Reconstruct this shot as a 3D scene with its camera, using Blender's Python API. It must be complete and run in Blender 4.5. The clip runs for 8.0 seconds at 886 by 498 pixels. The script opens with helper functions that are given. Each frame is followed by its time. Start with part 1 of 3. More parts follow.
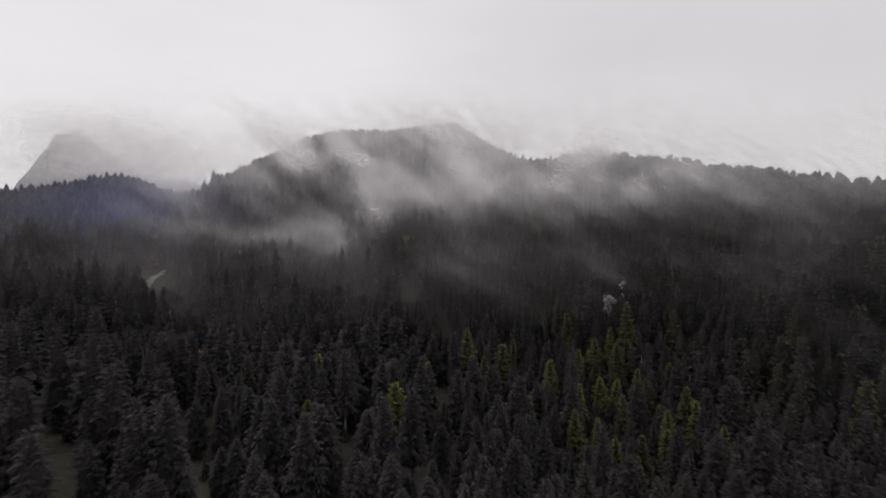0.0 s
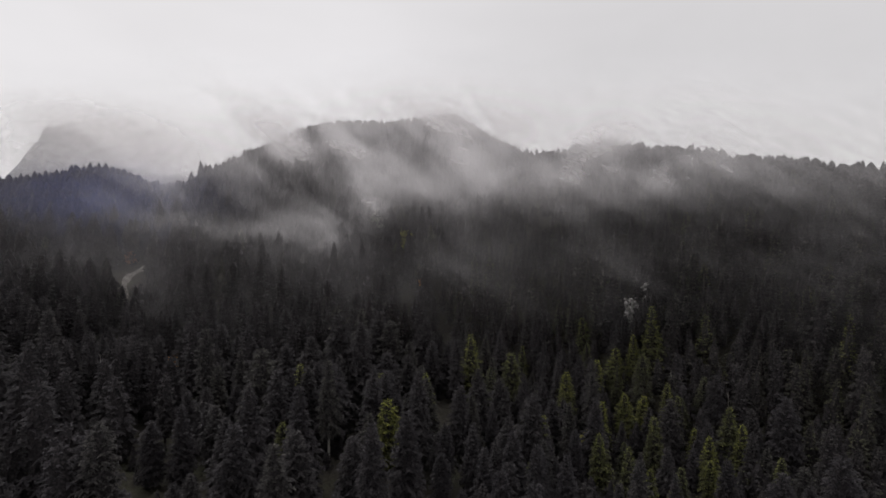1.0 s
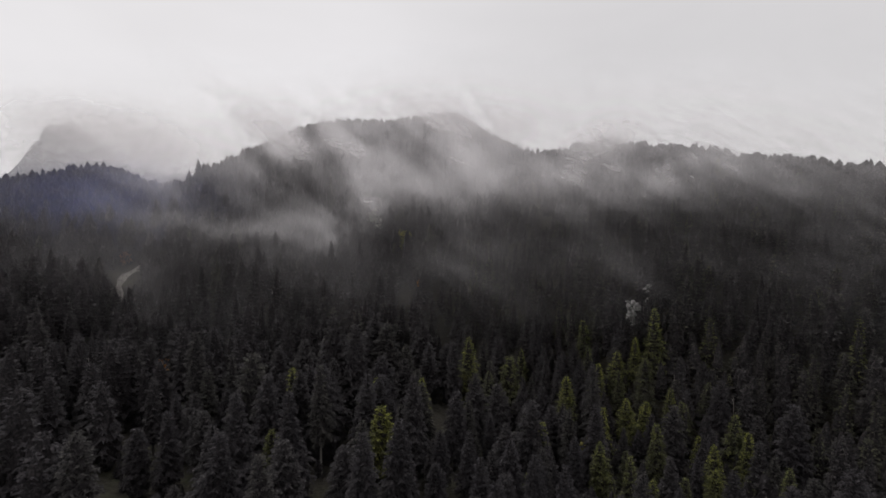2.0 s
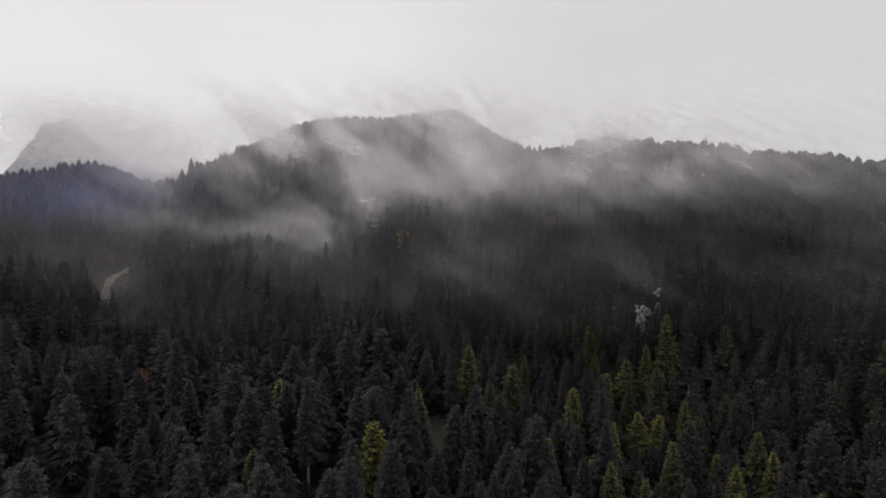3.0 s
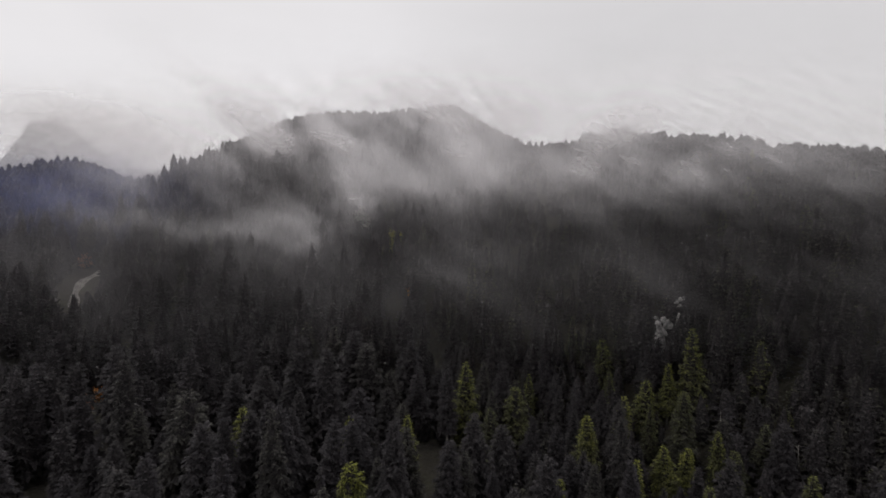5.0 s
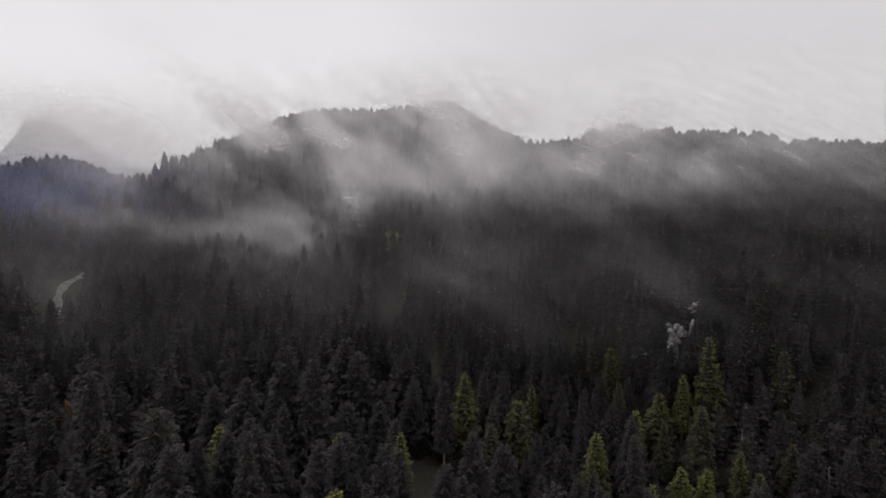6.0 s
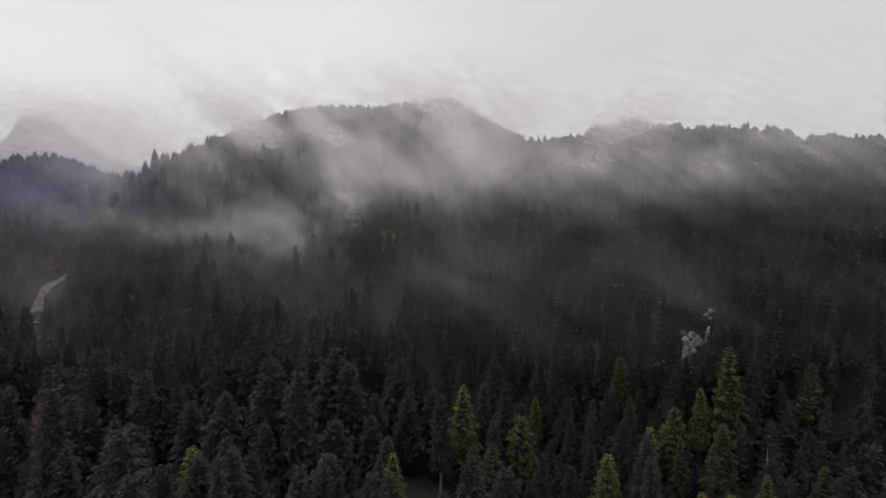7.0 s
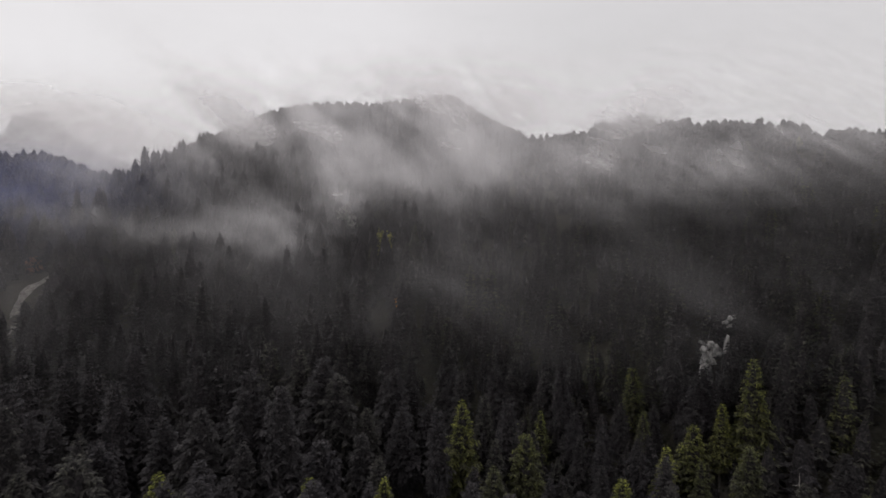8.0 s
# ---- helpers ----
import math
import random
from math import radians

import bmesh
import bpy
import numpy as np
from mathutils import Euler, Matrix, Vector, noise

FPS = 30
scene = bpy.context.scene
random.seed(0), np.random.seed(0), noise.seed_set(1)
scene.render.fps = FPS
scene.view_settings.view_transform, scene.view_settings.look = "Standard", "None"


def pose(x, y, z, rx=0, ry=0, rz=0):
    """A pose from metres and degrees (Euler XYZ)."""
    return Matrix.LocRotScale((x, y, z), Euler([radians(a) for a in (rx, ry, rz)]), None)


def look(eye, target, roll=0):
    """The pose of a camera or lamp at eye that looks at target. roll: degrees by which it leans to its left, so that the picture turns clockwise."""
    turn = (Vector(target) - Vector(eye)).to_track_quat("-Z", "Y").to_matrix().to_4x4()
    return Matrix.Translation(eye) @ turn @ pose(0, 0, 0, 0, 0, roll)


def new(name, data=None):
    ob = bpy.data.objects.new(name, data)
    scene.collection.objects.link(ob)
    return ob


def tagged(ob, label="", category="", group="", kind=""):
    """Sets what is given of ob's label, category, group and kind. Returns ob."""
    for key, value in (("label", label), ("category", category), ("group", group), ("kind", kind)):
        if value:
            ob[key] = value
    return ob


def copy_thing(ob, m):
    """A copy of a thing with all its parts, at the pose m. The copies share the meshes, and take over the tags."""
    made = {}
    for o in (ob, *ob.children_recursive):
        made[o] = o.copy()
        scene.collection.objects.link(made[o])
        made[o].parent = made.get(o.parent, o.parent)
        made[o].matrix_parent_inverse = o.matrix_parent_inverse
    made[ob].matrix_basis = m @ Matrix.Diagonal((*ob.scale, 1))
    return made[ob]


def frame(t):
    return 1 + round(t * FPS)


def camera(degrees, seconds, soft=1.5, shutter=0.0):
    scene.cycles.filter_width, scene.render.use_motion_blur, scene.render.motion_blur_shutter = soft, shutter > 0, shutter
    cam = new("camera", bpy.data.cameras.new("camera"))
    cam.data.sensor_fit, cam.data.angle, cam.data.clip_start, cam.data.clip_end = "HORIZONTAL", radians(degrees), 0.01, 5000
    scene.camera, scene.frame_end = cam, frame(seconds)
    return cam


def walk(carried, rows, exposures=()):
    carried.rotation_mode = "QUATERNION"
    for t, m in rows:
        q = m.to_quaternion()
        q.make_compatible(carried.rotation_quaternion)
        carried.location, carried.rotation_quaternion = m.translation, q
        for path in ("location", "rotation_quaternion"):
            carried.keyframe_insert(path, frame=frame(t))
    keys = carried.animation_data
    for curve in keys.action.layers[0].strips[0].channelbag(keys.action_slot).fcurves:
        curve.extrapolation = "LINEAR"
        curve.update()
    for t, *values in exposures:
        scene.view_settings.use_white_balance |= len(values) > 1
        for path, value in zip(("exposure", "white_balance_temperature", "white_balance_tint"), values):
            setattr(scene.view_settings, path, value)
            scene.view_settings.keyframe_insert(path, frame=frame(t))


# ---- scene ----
cam = camera(80.0, 8.0, soft=1.6, shutter=0.6)
# seconds, eye x, y, z, drop of the view over 2 m, sideways over 2 m, roll
ROWS = [
    (0.0, -1.95, 3.60, 59.55, 0.083, 0.024, -0.1),
    (0.1, -2.04, 7.20, 59.25, 0.085, 0.024, 0.0),
    (0.2, -2.14, 10.80, 58.95, 0.087, 0.025, 0.1),
    (0.3, -2.22, 14.40, 58.62, 0.089, 0.025, 0.2),
    (0.4, -2.30, 17.90, 58.32, 0.091, 0.026, 0.3),
    (0.5, -2.37, 20.90, 58.08, 0.090, 0.027, 0.35),
    (0.6, -2.40, 22.80, 58.00, 0.090, 0.027, 0.35),
    (0.8, -2.39, 24.10, 57.97, 0.090, 0.027, 0.32),
    (1.0, -2.20, 24.65, 57.98, 0.090, 0.026, 0.3),
    (1.5, -1.35, 25.75, 58.15, 0.092, 0.020, 0.3),
    (3.0, -0.15, 37.85, 58.58, 0.096, 0.018, 0.35),
    (3.5, 0.13, 42.35, 58.68, 0.097, 0.019, 0.38),
    (4.0, 0.46, 46.90, 58.78, 0.098, 0.021, 0.4),
    (4.5, 0.82, 51.45, 58.88, 0.099, 0.023, 0.4),
    (6.0, 1.97, 65.45, 59.02, 0.101, 0.025, 0.4),
    (6.5, 2.32, 70.05, 59.08, 0.102, 0.026, 0.4),
    (7.0, 2.63, 74.65, 59.12, 0.103, 0.027, 0.42),
    (7.5, 2.93, 79.25, 59.14, 0.104, 0.028, 0.42),
    (8.0, 3.23, 83.90, 59.12, 0.104, 0.028, 0.45),
]
walk(cam, [(t, look((x, y, z), (x + sx, y + 2, z - dz), roll)) for t, x, y, z, dz, sx, roll in ROWS])

# ---- overcast daylight ----
SUN_HEIGHT, SUN_TURN = radians(48), radians(-40)
world = bpy.data.worlds.new("overcast_sky")
scene.world = world
world.use_nodes = True
wn, wl = world.node_tree.nodes, world.node_tree.links
back = wn["Background"]
sky = wn.new("ShaderNodeTexSky")
sky.sky_type, sky.sun_disc = "NISHITA", False
sky.sun_elevation, sky.sun_rotation = SUN_HEIGHT, SUN_TURN
sky_dim = wn.new("ShaderNodeVectorMath")
sky_dim.operation = "SCALE"
sky_dim.inputs["Scale"].default_value = 0.1
wl.new(sky.outputs[0], sky_dim.inputs[0])
way = wn.new("ShaderNodeTexCoord")
stretch = wn.new("ShaderNodeMapping")
stretch.inputs["Scale"].default_value = (1.0, 1.0, 2.6)
wl.new(way.outputs["Generated"], stretch.inputs["Vector"])
puffs = wn.new("ShaderNodeTexNoise")
puffs.inputs["Scale"].default_value = 1.7
puffs.inputs["Detail"].default_value = 4.0
puffs.inputs["Roughness"].default_value = 0.5
wl.new(stretch.outputs[0], puffs.inputs["Vector"])
puff_tone = wn.new("ShaderNodeValToRGB")
puff_tone.color_ramp.elements[0].position, puff_tone.color_ramp.elements[0].color = 0.3, (0.630, 0.610, 0.612, 1)
puff_tone.color_ramp.elements[1].position, puff_tone.color_ramp.elements[1].color = 0.72, (0.715, 0.695, 0.702, 1)
wl.new(puffs.outputs["Fac"], puff_tone.inputs["Fac"])
# the cloud is thinner and brighter towards the hidden sun
toward = wn.new("ShaderNodeVectorMath")
toward.operation = "DOT_PRODUCT"
toward.inputs[1].default_value = (-0.62, 0.62, 0.48)
wl.new(way.outputs["Generated"], toward.inputs[0])
glow = wn.new("ShaderNodeMapRange")
glow.interpolation_type = "SMOOTHSTEP"
glow.inputs["From Min"].default_value, glow.inputs["From Max"].default_value = 0.45, 1.0
glow.inputs["To Min"].default_value, glow.inputs["To Max"].default_value = 1.0, 1.2
wl.new(toward.outputs["Value"], glow.inputs["Value"])
cloud = wn.new("ShaderNodeVectorMath")
cloud.operation = "SCALE"
wl.new(puff_tone.outputs["Color"], cloud.inputs[0])
# an overcast sky is brightest overhead
lift = wn.new("ShaderNodeSeparateXYZ")
wl.new(way.outputs["Generated"], lift.inputs[0])
zenith = wn.new("ShaderNodeMapRange")
zenith.interpolation_type = "SMOOTHSTEP"
for key, v in (("From Min", 0.38), ("From Max", 0.95), ("To Min", 1.0), ("To Max", 1.55)):
    zenith.inputs[key].default_value = v
wl.new(lift.outputs["Z"], zenith.inputs["Value"])
shine = wn.new("ShaderNodeMath")
shine.operation = "MULTIPLY"
wl.new(glow.outputs["Result"], shine.inputs[0])
wl.new(zenith.outputs["Result"], shine.inputs[1])
wl.new(shine.outputs[0], cloud.inputs["Scale"])
cover = wn.new("ShaderNodeMix")
cover.data_type = "RGBA"
cover.inputs["Factor"].default_value = 0.95
wl.new(sky_dim.outputs[0], cover.inputs["A"])
wl.new(cloud.outputs[0], cover.inputs["B"])
wl.new(cover.outputs["Result"], back.inputs["Color"])
back.inputs["Strength"].default_value = 1.0

sun = new("sun", bpy.data.lights.new("sun", "SUN"))
sun.data.energy, sun.data.angle, sun.data.color = 0.5, radians(40), (1.0, 0.96, 0.9)
sun.matrix_world = look((-200, 200, 260), (0, 0, 0))
scene.view_settings.exposure = 0.0
scene.cycles.transparent_max_bounces = 40


# ---- materials ----
def material(name):
    m = bpy.data.materials.new(name)
    m.use_nodes = True
    return m, m.node_tree.nodes, m.node_tree.links, m.node_tree.nodes["Principled BSDF"]


def noise_node(n, l, scale, detail=4.0, coords=None):
    t = n.new("ShaderNodeTexNoise")
    t.inputs["Scale"].default_value, t.inputs["Detail"].default_value = scale, detail
    if coords is None:
        coords = n.new("ShaderNodeNewGeometry").outputs["Position"]
    l.new(coords, t.inputs["Vector"])
    return t.outputs["Fac"]


def ramp_node(n, l, value, stops):
    r = n.new("ShaderNodeValToRGB").color_ramp
    node = n[-1]
    while len(r.elements) < len(stops):
        r.elements.new(0.5)
    for e, (p, c) in zip(r.elements, stops):
        e.position, e.color = p, (*c, 1)
    l.new(value, node.inputs["Fac"])
    return node.outputs["Color"]


def mixed(n, l, kind, factor, a, b):
    m = n.new("ShaderNodeMix")
    m.data_type, m.blend_type = "RGBA", kind
    for socket, v in (("Factor", factor), ("A", a), ("B", b)):
        if isinstance(v, (int, float)):
            m.inputs[socket].default_value = v
        elif isinstance(v, tuple):
            m.inputs[socket].default_value = (*v, 1)
        else:
            l.new(v, m.inputs[socket])
    return m.outputs["Result"]


def needles(name, stops, by_tree):
    """Fir foliage. by_tree: 'object' for single trees, 'tint' for a joined forest."""
    m, n, l, b = material(name)
    if by_tree == "object":
        which = n.new("ShaderNodeObjectInfo").outputs["Random"]
    else:
        a = n.new("ShaderNodeAttribute")
        a.attribute_name = "tint"
        which = a.outputs["Fac"]
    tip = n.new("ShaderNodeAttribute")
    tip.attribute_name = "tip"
    # inner foliage carries painted shade; pale tips are new growth and painted light
    growth_shade = ramp_node(n, l, tip.outputs["Fac"], ((0.15, (0.0, 0.0, 0.0)), (0.75, (0.5, 0.5, 0.5)), (1.0, (1.0, 1.0, 1.0))))
    col = mixed(n, l, "MIX", growth_shade, (0.022, 0.019, 0.0205), ramp_node(n, l, which, stops))
    # strong speckle in the colour stands for bright sprays against dark gaps
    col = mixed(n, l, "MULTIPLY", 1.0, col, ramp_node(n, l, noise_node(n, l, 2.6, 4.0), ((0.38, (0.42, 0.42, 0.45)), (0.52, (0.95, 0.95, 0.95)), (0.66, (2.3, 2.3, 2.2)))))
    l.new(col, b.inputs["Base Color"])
    b.inputs["Roughness"].default_value = 0.7
    b.inputs["Specular IOR Level"].default_value = 0.25
    bump = n.new("ShaderNodeBump")
    bump.inputs["Strength"].default_value, bump.inputs["Distance"].default_value = 0.8, 0.25
    l.new(noise_node(n, l, 6.0, 3.0), bump.inputs["Height"])
    l.new(bump.outputs["Normal"], b.inputs["Normal"])
    return m


DARK = ((0.0, (0.028, 0.0255, 0.030)), (0.4, (0.0415, 0.0375, 0.044)), (0.75, (0.053, 0.0495, 0.049)), (1.0, (0.065, 0.065, 0.048)))
LIGHT = ((0.0, (0.082, 0.089, 0.032)), (0.5, (0.150, 0.164, 0.026)), (1.0, (0.240, 0.255, 0.025)))
FOREST = ((0.0, (0.030, 0.027, 0.032)), (0.35, (0.050, 0.045, 0.052)), (0.60, (0.066, 0.062, 0.052)), (0.80, (0.094, 0.101, 0.036)), (1.0, (0.180, 0.192, 0.026)))
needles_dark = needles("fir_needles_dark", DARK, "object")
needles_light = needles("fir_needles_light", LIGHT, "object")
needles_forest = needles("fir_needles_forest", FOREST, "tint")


def bark(name, low, high):
    m, n, l, b = material(name)
    g = n.new("ShaderNodeNewGeometry").outputs["Position"]
    s = n.new("ShaderNodeMapping")
    s.inputs["Scale"].default_value = (5, 5, 1.2)
    l.new(g, s.inputs["Vector"])
    f = noise_node(n, l, 2.0, 6.0, s.outputs[0])
    l.new(ramp_node(n, l, f, ((0.3, low), (0.7, high))), b.inputs["Base Color"])
    b.inputs["Roughness"].default_value = 0.9
    bump = n.new("ShaderNodeBump")
    bump.inputs["Distance"].default_value = 0.05
    l.new(f, bump.inputs["Height"])
    l.new(bump.outputs["Normal"], b.inputs["Normal"])
    return m


bark_grey = bark("fir_bark", (0.03, 0.027, 0.025), (0.08, 0.072, 0.066))
bark_pale = bark("dead_bark", (0.13, 0.12, 0.11), (0.32, 0.30, 0.28))


def leaves(name, stops):
    m, n, l, b = material(name)
    g = n.new("ShaderNodeNewGeometry")
    col = ramp_node(n, l, g.outputs["Random Per Island"], stops)
    l.new(mixed(n, l, "MULTIPLY", 1.0, col, ramp_node(n, l, noise_node(n, l, 0.8, 3.0), ((0.3, (0.6, 0.6, 0.6)), (0.7, (1.3, 1.3, 1.3))))), b.inputs["Base Color"])
    b.inputs["Roughness"].default_value = 0.6
    return m


leaf_yellow = leaves("yellow_leaves", ((0.0, (0.13, 0.13, 0.03)), (0.6, (0.24, 0.22, 0.05)), (1.0, (0.34, 0.28, 0.05))))
leaf_orange = leaves("orange_leaves", ((0.0, (0.20, 0.07, 0.015)), (0.6, (0.38, 0.14, 0.02)), (1.0, (0.5, 0.24, 0.03))))
leaf_pale = leaves("pale_dry_leaves", ((0.0, (0.22, 0.21, 0.19)), (0.6, (0.34, 0.33, 0.30)), (1.0, (0.45, 0.43, 0.40))))
leaf_red = leaves("rust_leaves", ((0.0, (0.10, 0.035, 0.02)), (0.6, (0.17, 0.06, 0.03)), (1.0, (0.22, 0.09, 0.04))))


def soil():
    m, n, l, b = material("forest_floor")
    base = ramp_node(n, l, noise_node(n, l, 0.12, 6.0), ((0.3, (0.018, 0.016, 0.013)), (0.55, (0.030, 0.027, 0.019)), (0.75, (0.038, 0.040, 0.022))))
    fine = ramp_node(n, l, noise_node(n, l, 1.6, 6.0), ((0.3, (0.6, 0.6, 0.6)), (0.7, (1.4, 1.35, 1.3))))
    l.new(mixed(n, l, "MULTIPLY", 1.0, base, fine), b.inputs["Base Color"])
    b.inputs["Roughness"].default_value = 0.95
    bump = n.new("ShaderNodeBump")
    bump.inputs["Distance"].default_value = 0.4
    l.new(noise_node(n, l, 0.9, 6.0), bump.inputs["Height"])
    l.new(bump.outputs["Normal"], b.inputs["Normal"])
    return m


def limestone(name, dark, pale):
    m, n, l, b = material(name)
    base = ramp_node(n, l, noise_node(n, l, 0.55, 8.0), ((0.32, dark), (0.62, pale)))
    streak = n.new("ShaderNodeMapping")
    streak.inputs["Scale"].default_value = (1.8, 1.8, 0.8)
    l.new(n.new("ShaderNodeNewGeometry").outputs["Position"], streak.inputs["Vector"])
    stain = ramp_node(n, l, noise_node(n, l, 1.0, 5.0, streak.outputs[0]), ((0.35, (0.5, 0.5, 0.52)), (0.6, (1.0, 1.0, 1.0))))
    l.new(mixed(n, l, "MULTIPLY", 1.0, base, stain), b.inputs["Base Color"])
    b.inputs["Roughness"].default_value = 0.9
    bump = n.new("ShaderNodeBump")
    bump.inputs["Distance"].default_value = 0.3
    l.new(noise_node(n, l, 1.5, 8.0), bump.inputs["Height"])
    l.new(bump.outputs["Normal"], b.inputs["Normal"])
    return m


floor_soil = soil()
rock_pale = limestone("limestone", (0.10, 0.097, 0.094), (0.33, 0.32, 0.31))
rock_far = limestone("mountain_rock", (0.10, 0.10, 0.11), (0.24, 0.24, 0.25))
gravel = limestone("track_gravel", (0.14, 0.125, 0.11), (0.27, 0.245, 0.225))


def mist(name, colour, low, high, tear=0.55):
    """Thin drifting mist, lit like any white matter where it is dense. The mesh's "depth" is its mean optical depth; torn streaks thin and thicken it."""
    m, n, l, b = material(name)
    n.remove(b)
    place = n.new("ShaderNodeNewGeometry").outputs["Position"]

    def puffs(turn, stretch, scale, detail, warp):
        turned, drawn = n.new("ShaderNodeMapping"), n.new("ShaderNodeMapping")
        turned.inputs["Rotation"].default_value, drawn.inputs["Scale"].default_value = (0, radians(turn), 0), stretch
        l.new(place, turned.inputs["Vector"])
        l.new(turned.outputs[0], drawn.inputs["Vector"])
        t = n.new("ShaderNodeTexNoise")
        for key, v in (("Scale", scale), ("Detail", detail), ("Roughness", 0.55), ("Distortion", warp)):
            t.inputs[key].default_value = v
        l.new(drawn.outputs[0], t.inputs["Vector"])
        return t.outputs["Fac"]

    def ranged(value, lo, hi, out_lo, out_hi):
        k = n.new("ShaderNodeMapRange")
        k.interpolation_type = "SMOOTHSTEP"
        for key, v in (("From Min", lo), ("From Max", hi), ("To Min", out_lo), ("To Max", out_hi)):
            k.inputs[key].default_value = v
        l.new(value, k.inputs["Value"])
        return k.outputs["Result"]

    def joint(kind, p, q):
        k = n.new("ShaderNodeMath")
        k.operation = kind
        for socket, v in zip(k.inputs, (p, q)):
            if isinstance(v, (int, float)):
                socket.default_value = v
            else:
                l.new(v, socket)
        return k.outputs[0]

    broad = ranged(puffs(-33, (0.65, 0.35, 1.4), 0.030, 3.5, 0.5), 0.36, 0.64, low, high)
    torn = ranged(puffs(-40, (0.7, 0.5, 1.2), 0.085, 4.0, 0.6), 0.32, 0.68, 1 - tear, 1 + 0.9 * tear)
    depth = n.new("ShaderNodeAttribute")
    depth.attribute_name = "depth"
    value = joint("MULTIPLY", joint("MULTIPLY", broad, torn), depth.outputs["Fac"])
    value = joint("SUBTRACT", 1.0, joint("POWER", 2.718, joint("MULTIPLY", value, -1.0)))
    front, behind, both, clear, out = (n.new("ShaderNode" + k) for k in ("BsdfDiffuse", "BsdfTranslucent", "MixShader", "BsdfTransparent", "MixShader"))
    front.inputs["Color"].default_value = behind.inputs["Color"].default_value = (*colour, 1)
    both.inputs[0].default_value = 0.12
    l.new(front.outputs[0], both.inputs[1])
    l.new(behind.outputs[0], both.inputs[2])
    l.new(value, out.inputs[0])
    l.new(clear.outputs[0], out.inputs[1])
    l.new(both.outputs[0], out.inputs[2])
    l.new(out.outputs[0], n["Material Output"].inputs["Surface"])
    return m


mist_white = mist("mist", (0.86, 0.836, 0.842), 0.25, 1.65)
mist_even = mist("even_mist", (0.82, 0.80, 0.806), 0.85, 1.15, 0.1)
# not white: the blue cast of hazy air is put into this colour
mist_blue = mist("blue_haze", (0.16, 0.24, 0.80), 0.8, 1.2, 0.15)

# ---- the ground ----
# crest of the mountain: x, y, height of the soil
CREST = [(-900, 380, 72), (-331, 425, 84), (-275, 450, 97), (-255, 452, 95), (-238, 454, 87), (-215, 455, 84), (-202, 455, 76), (-190, 455, 79), (-160, 463, 97), (-131, 471, 119), (-108, 480, 135), (-81, 485, 139), (-42, 490, 143),
         (8, 490, 149), (32, 485, 133), (53, 455, 105), (69, 385, 106), (92, 315, 103), (106, 275, 92), (118, 257, 89), (130, 238, 84), (146, 218, 80), (175, 198, 74), (260, 160, 40)]
CREST_LINE = [(a[0] * (1 - u) + b[0] * u, a[1] * (1 - u) + b[1] * u) for a, b in zip(CREST[1:], CREST[2:]) for u in (0, 0.2, 0.4, 0.6, 0.8)]


def soft_over(v, width):
    return width * np.logaddexp(0.0, v / width)


def height(x, y):
    """Height of the soil; x and y are arrays."""
    x, y = np.asarray(x, float), np.asarray(y, float)
    floor = 0.15 * soft_over(y - 165, 20.0) + 0.12 * soft_over(-x - 50, 15.0)
    floor = np.minimum(floor, 60.0)
    flank = np.full(x.shape, -1e9)
    for (ax, ay, az), (bx, by, bz) in zip(CREST, CREST[1:]):
        dx, dy = bx - ax, by - ay
        u = np.clip(((x - ax) * dx + (y - ay) * dy) / (dx * dx + dy * dy), 0, 1)
        d = np.hypot(x - ax - u * dx, y - ay - u * dy)
        flank = np.maximum(flank, az + u * (bz - az) - (0.85 if ax > 60 else 0.58) * (np.sqrt(d * d + 36.0) - 6.0))
    h = floor + soft_over(flank - floor, 7.0)
    h = h + 2.2 * np.sin(x / 23.0 + 1.3 * np.sin(y / 41.0)) * np.sin(y / 31.0 + x / 57.0) + 0.8 * np.sin(x / 9.0) * np.sin(y / 11.0 + x / 17.0)
    # a bare cut below the track
    return h - 2.0 - 13.0 * np.exp(-((x + 156) ** 2 + (y - 273) ** 2) / 512.0)


def ground_at(x, y):
    return float(height(np.array([x]), np.array([y]))[0])


def mesh_from(name, verts, tris, mats, slots=None, floats=(), smooth=False):
    me = bpy.data.meshes.new(name)
    v, t = np.asarray(verts, np.float32), np.asarray(tris, np.int32)
    me.vertices.add(len(v))
    me.vertices.foreach_set("co", v.ravel())
    me.loops.add(t.size)
    me.loops.foreach_set("vertex_index", t.ravel())
    me.polygons.add(len(t))
    me.polygons.foreach_set("loop_start", np.arange(0, t.size, t.shape[1], dtype=np.int32))
    if slots is not None:
        me.polygons.foreach_set("material_index", np.asarray(slots, np.int32))
    for key, values in floats:
        me.attributes.new(key, "FLOAT", "POINT").data.foreach_set("value", np.asarray(values, np.float32))
    for m in mats:
        me.materials.append(m)
    me.update(calc_edges=True)
    me.polygons.foreach_set("use_smooth", np.full(len(t), smooth))
    return me


def grid_quads(nx, ny):
    i = np.arange(nx * ny).reshape(ny, nx)
    return np.stack([i[:-1, :-1], i[:-1, 1:], i[1:, 1:], i[1:, :-1]], -1).reshape(-1, 4)


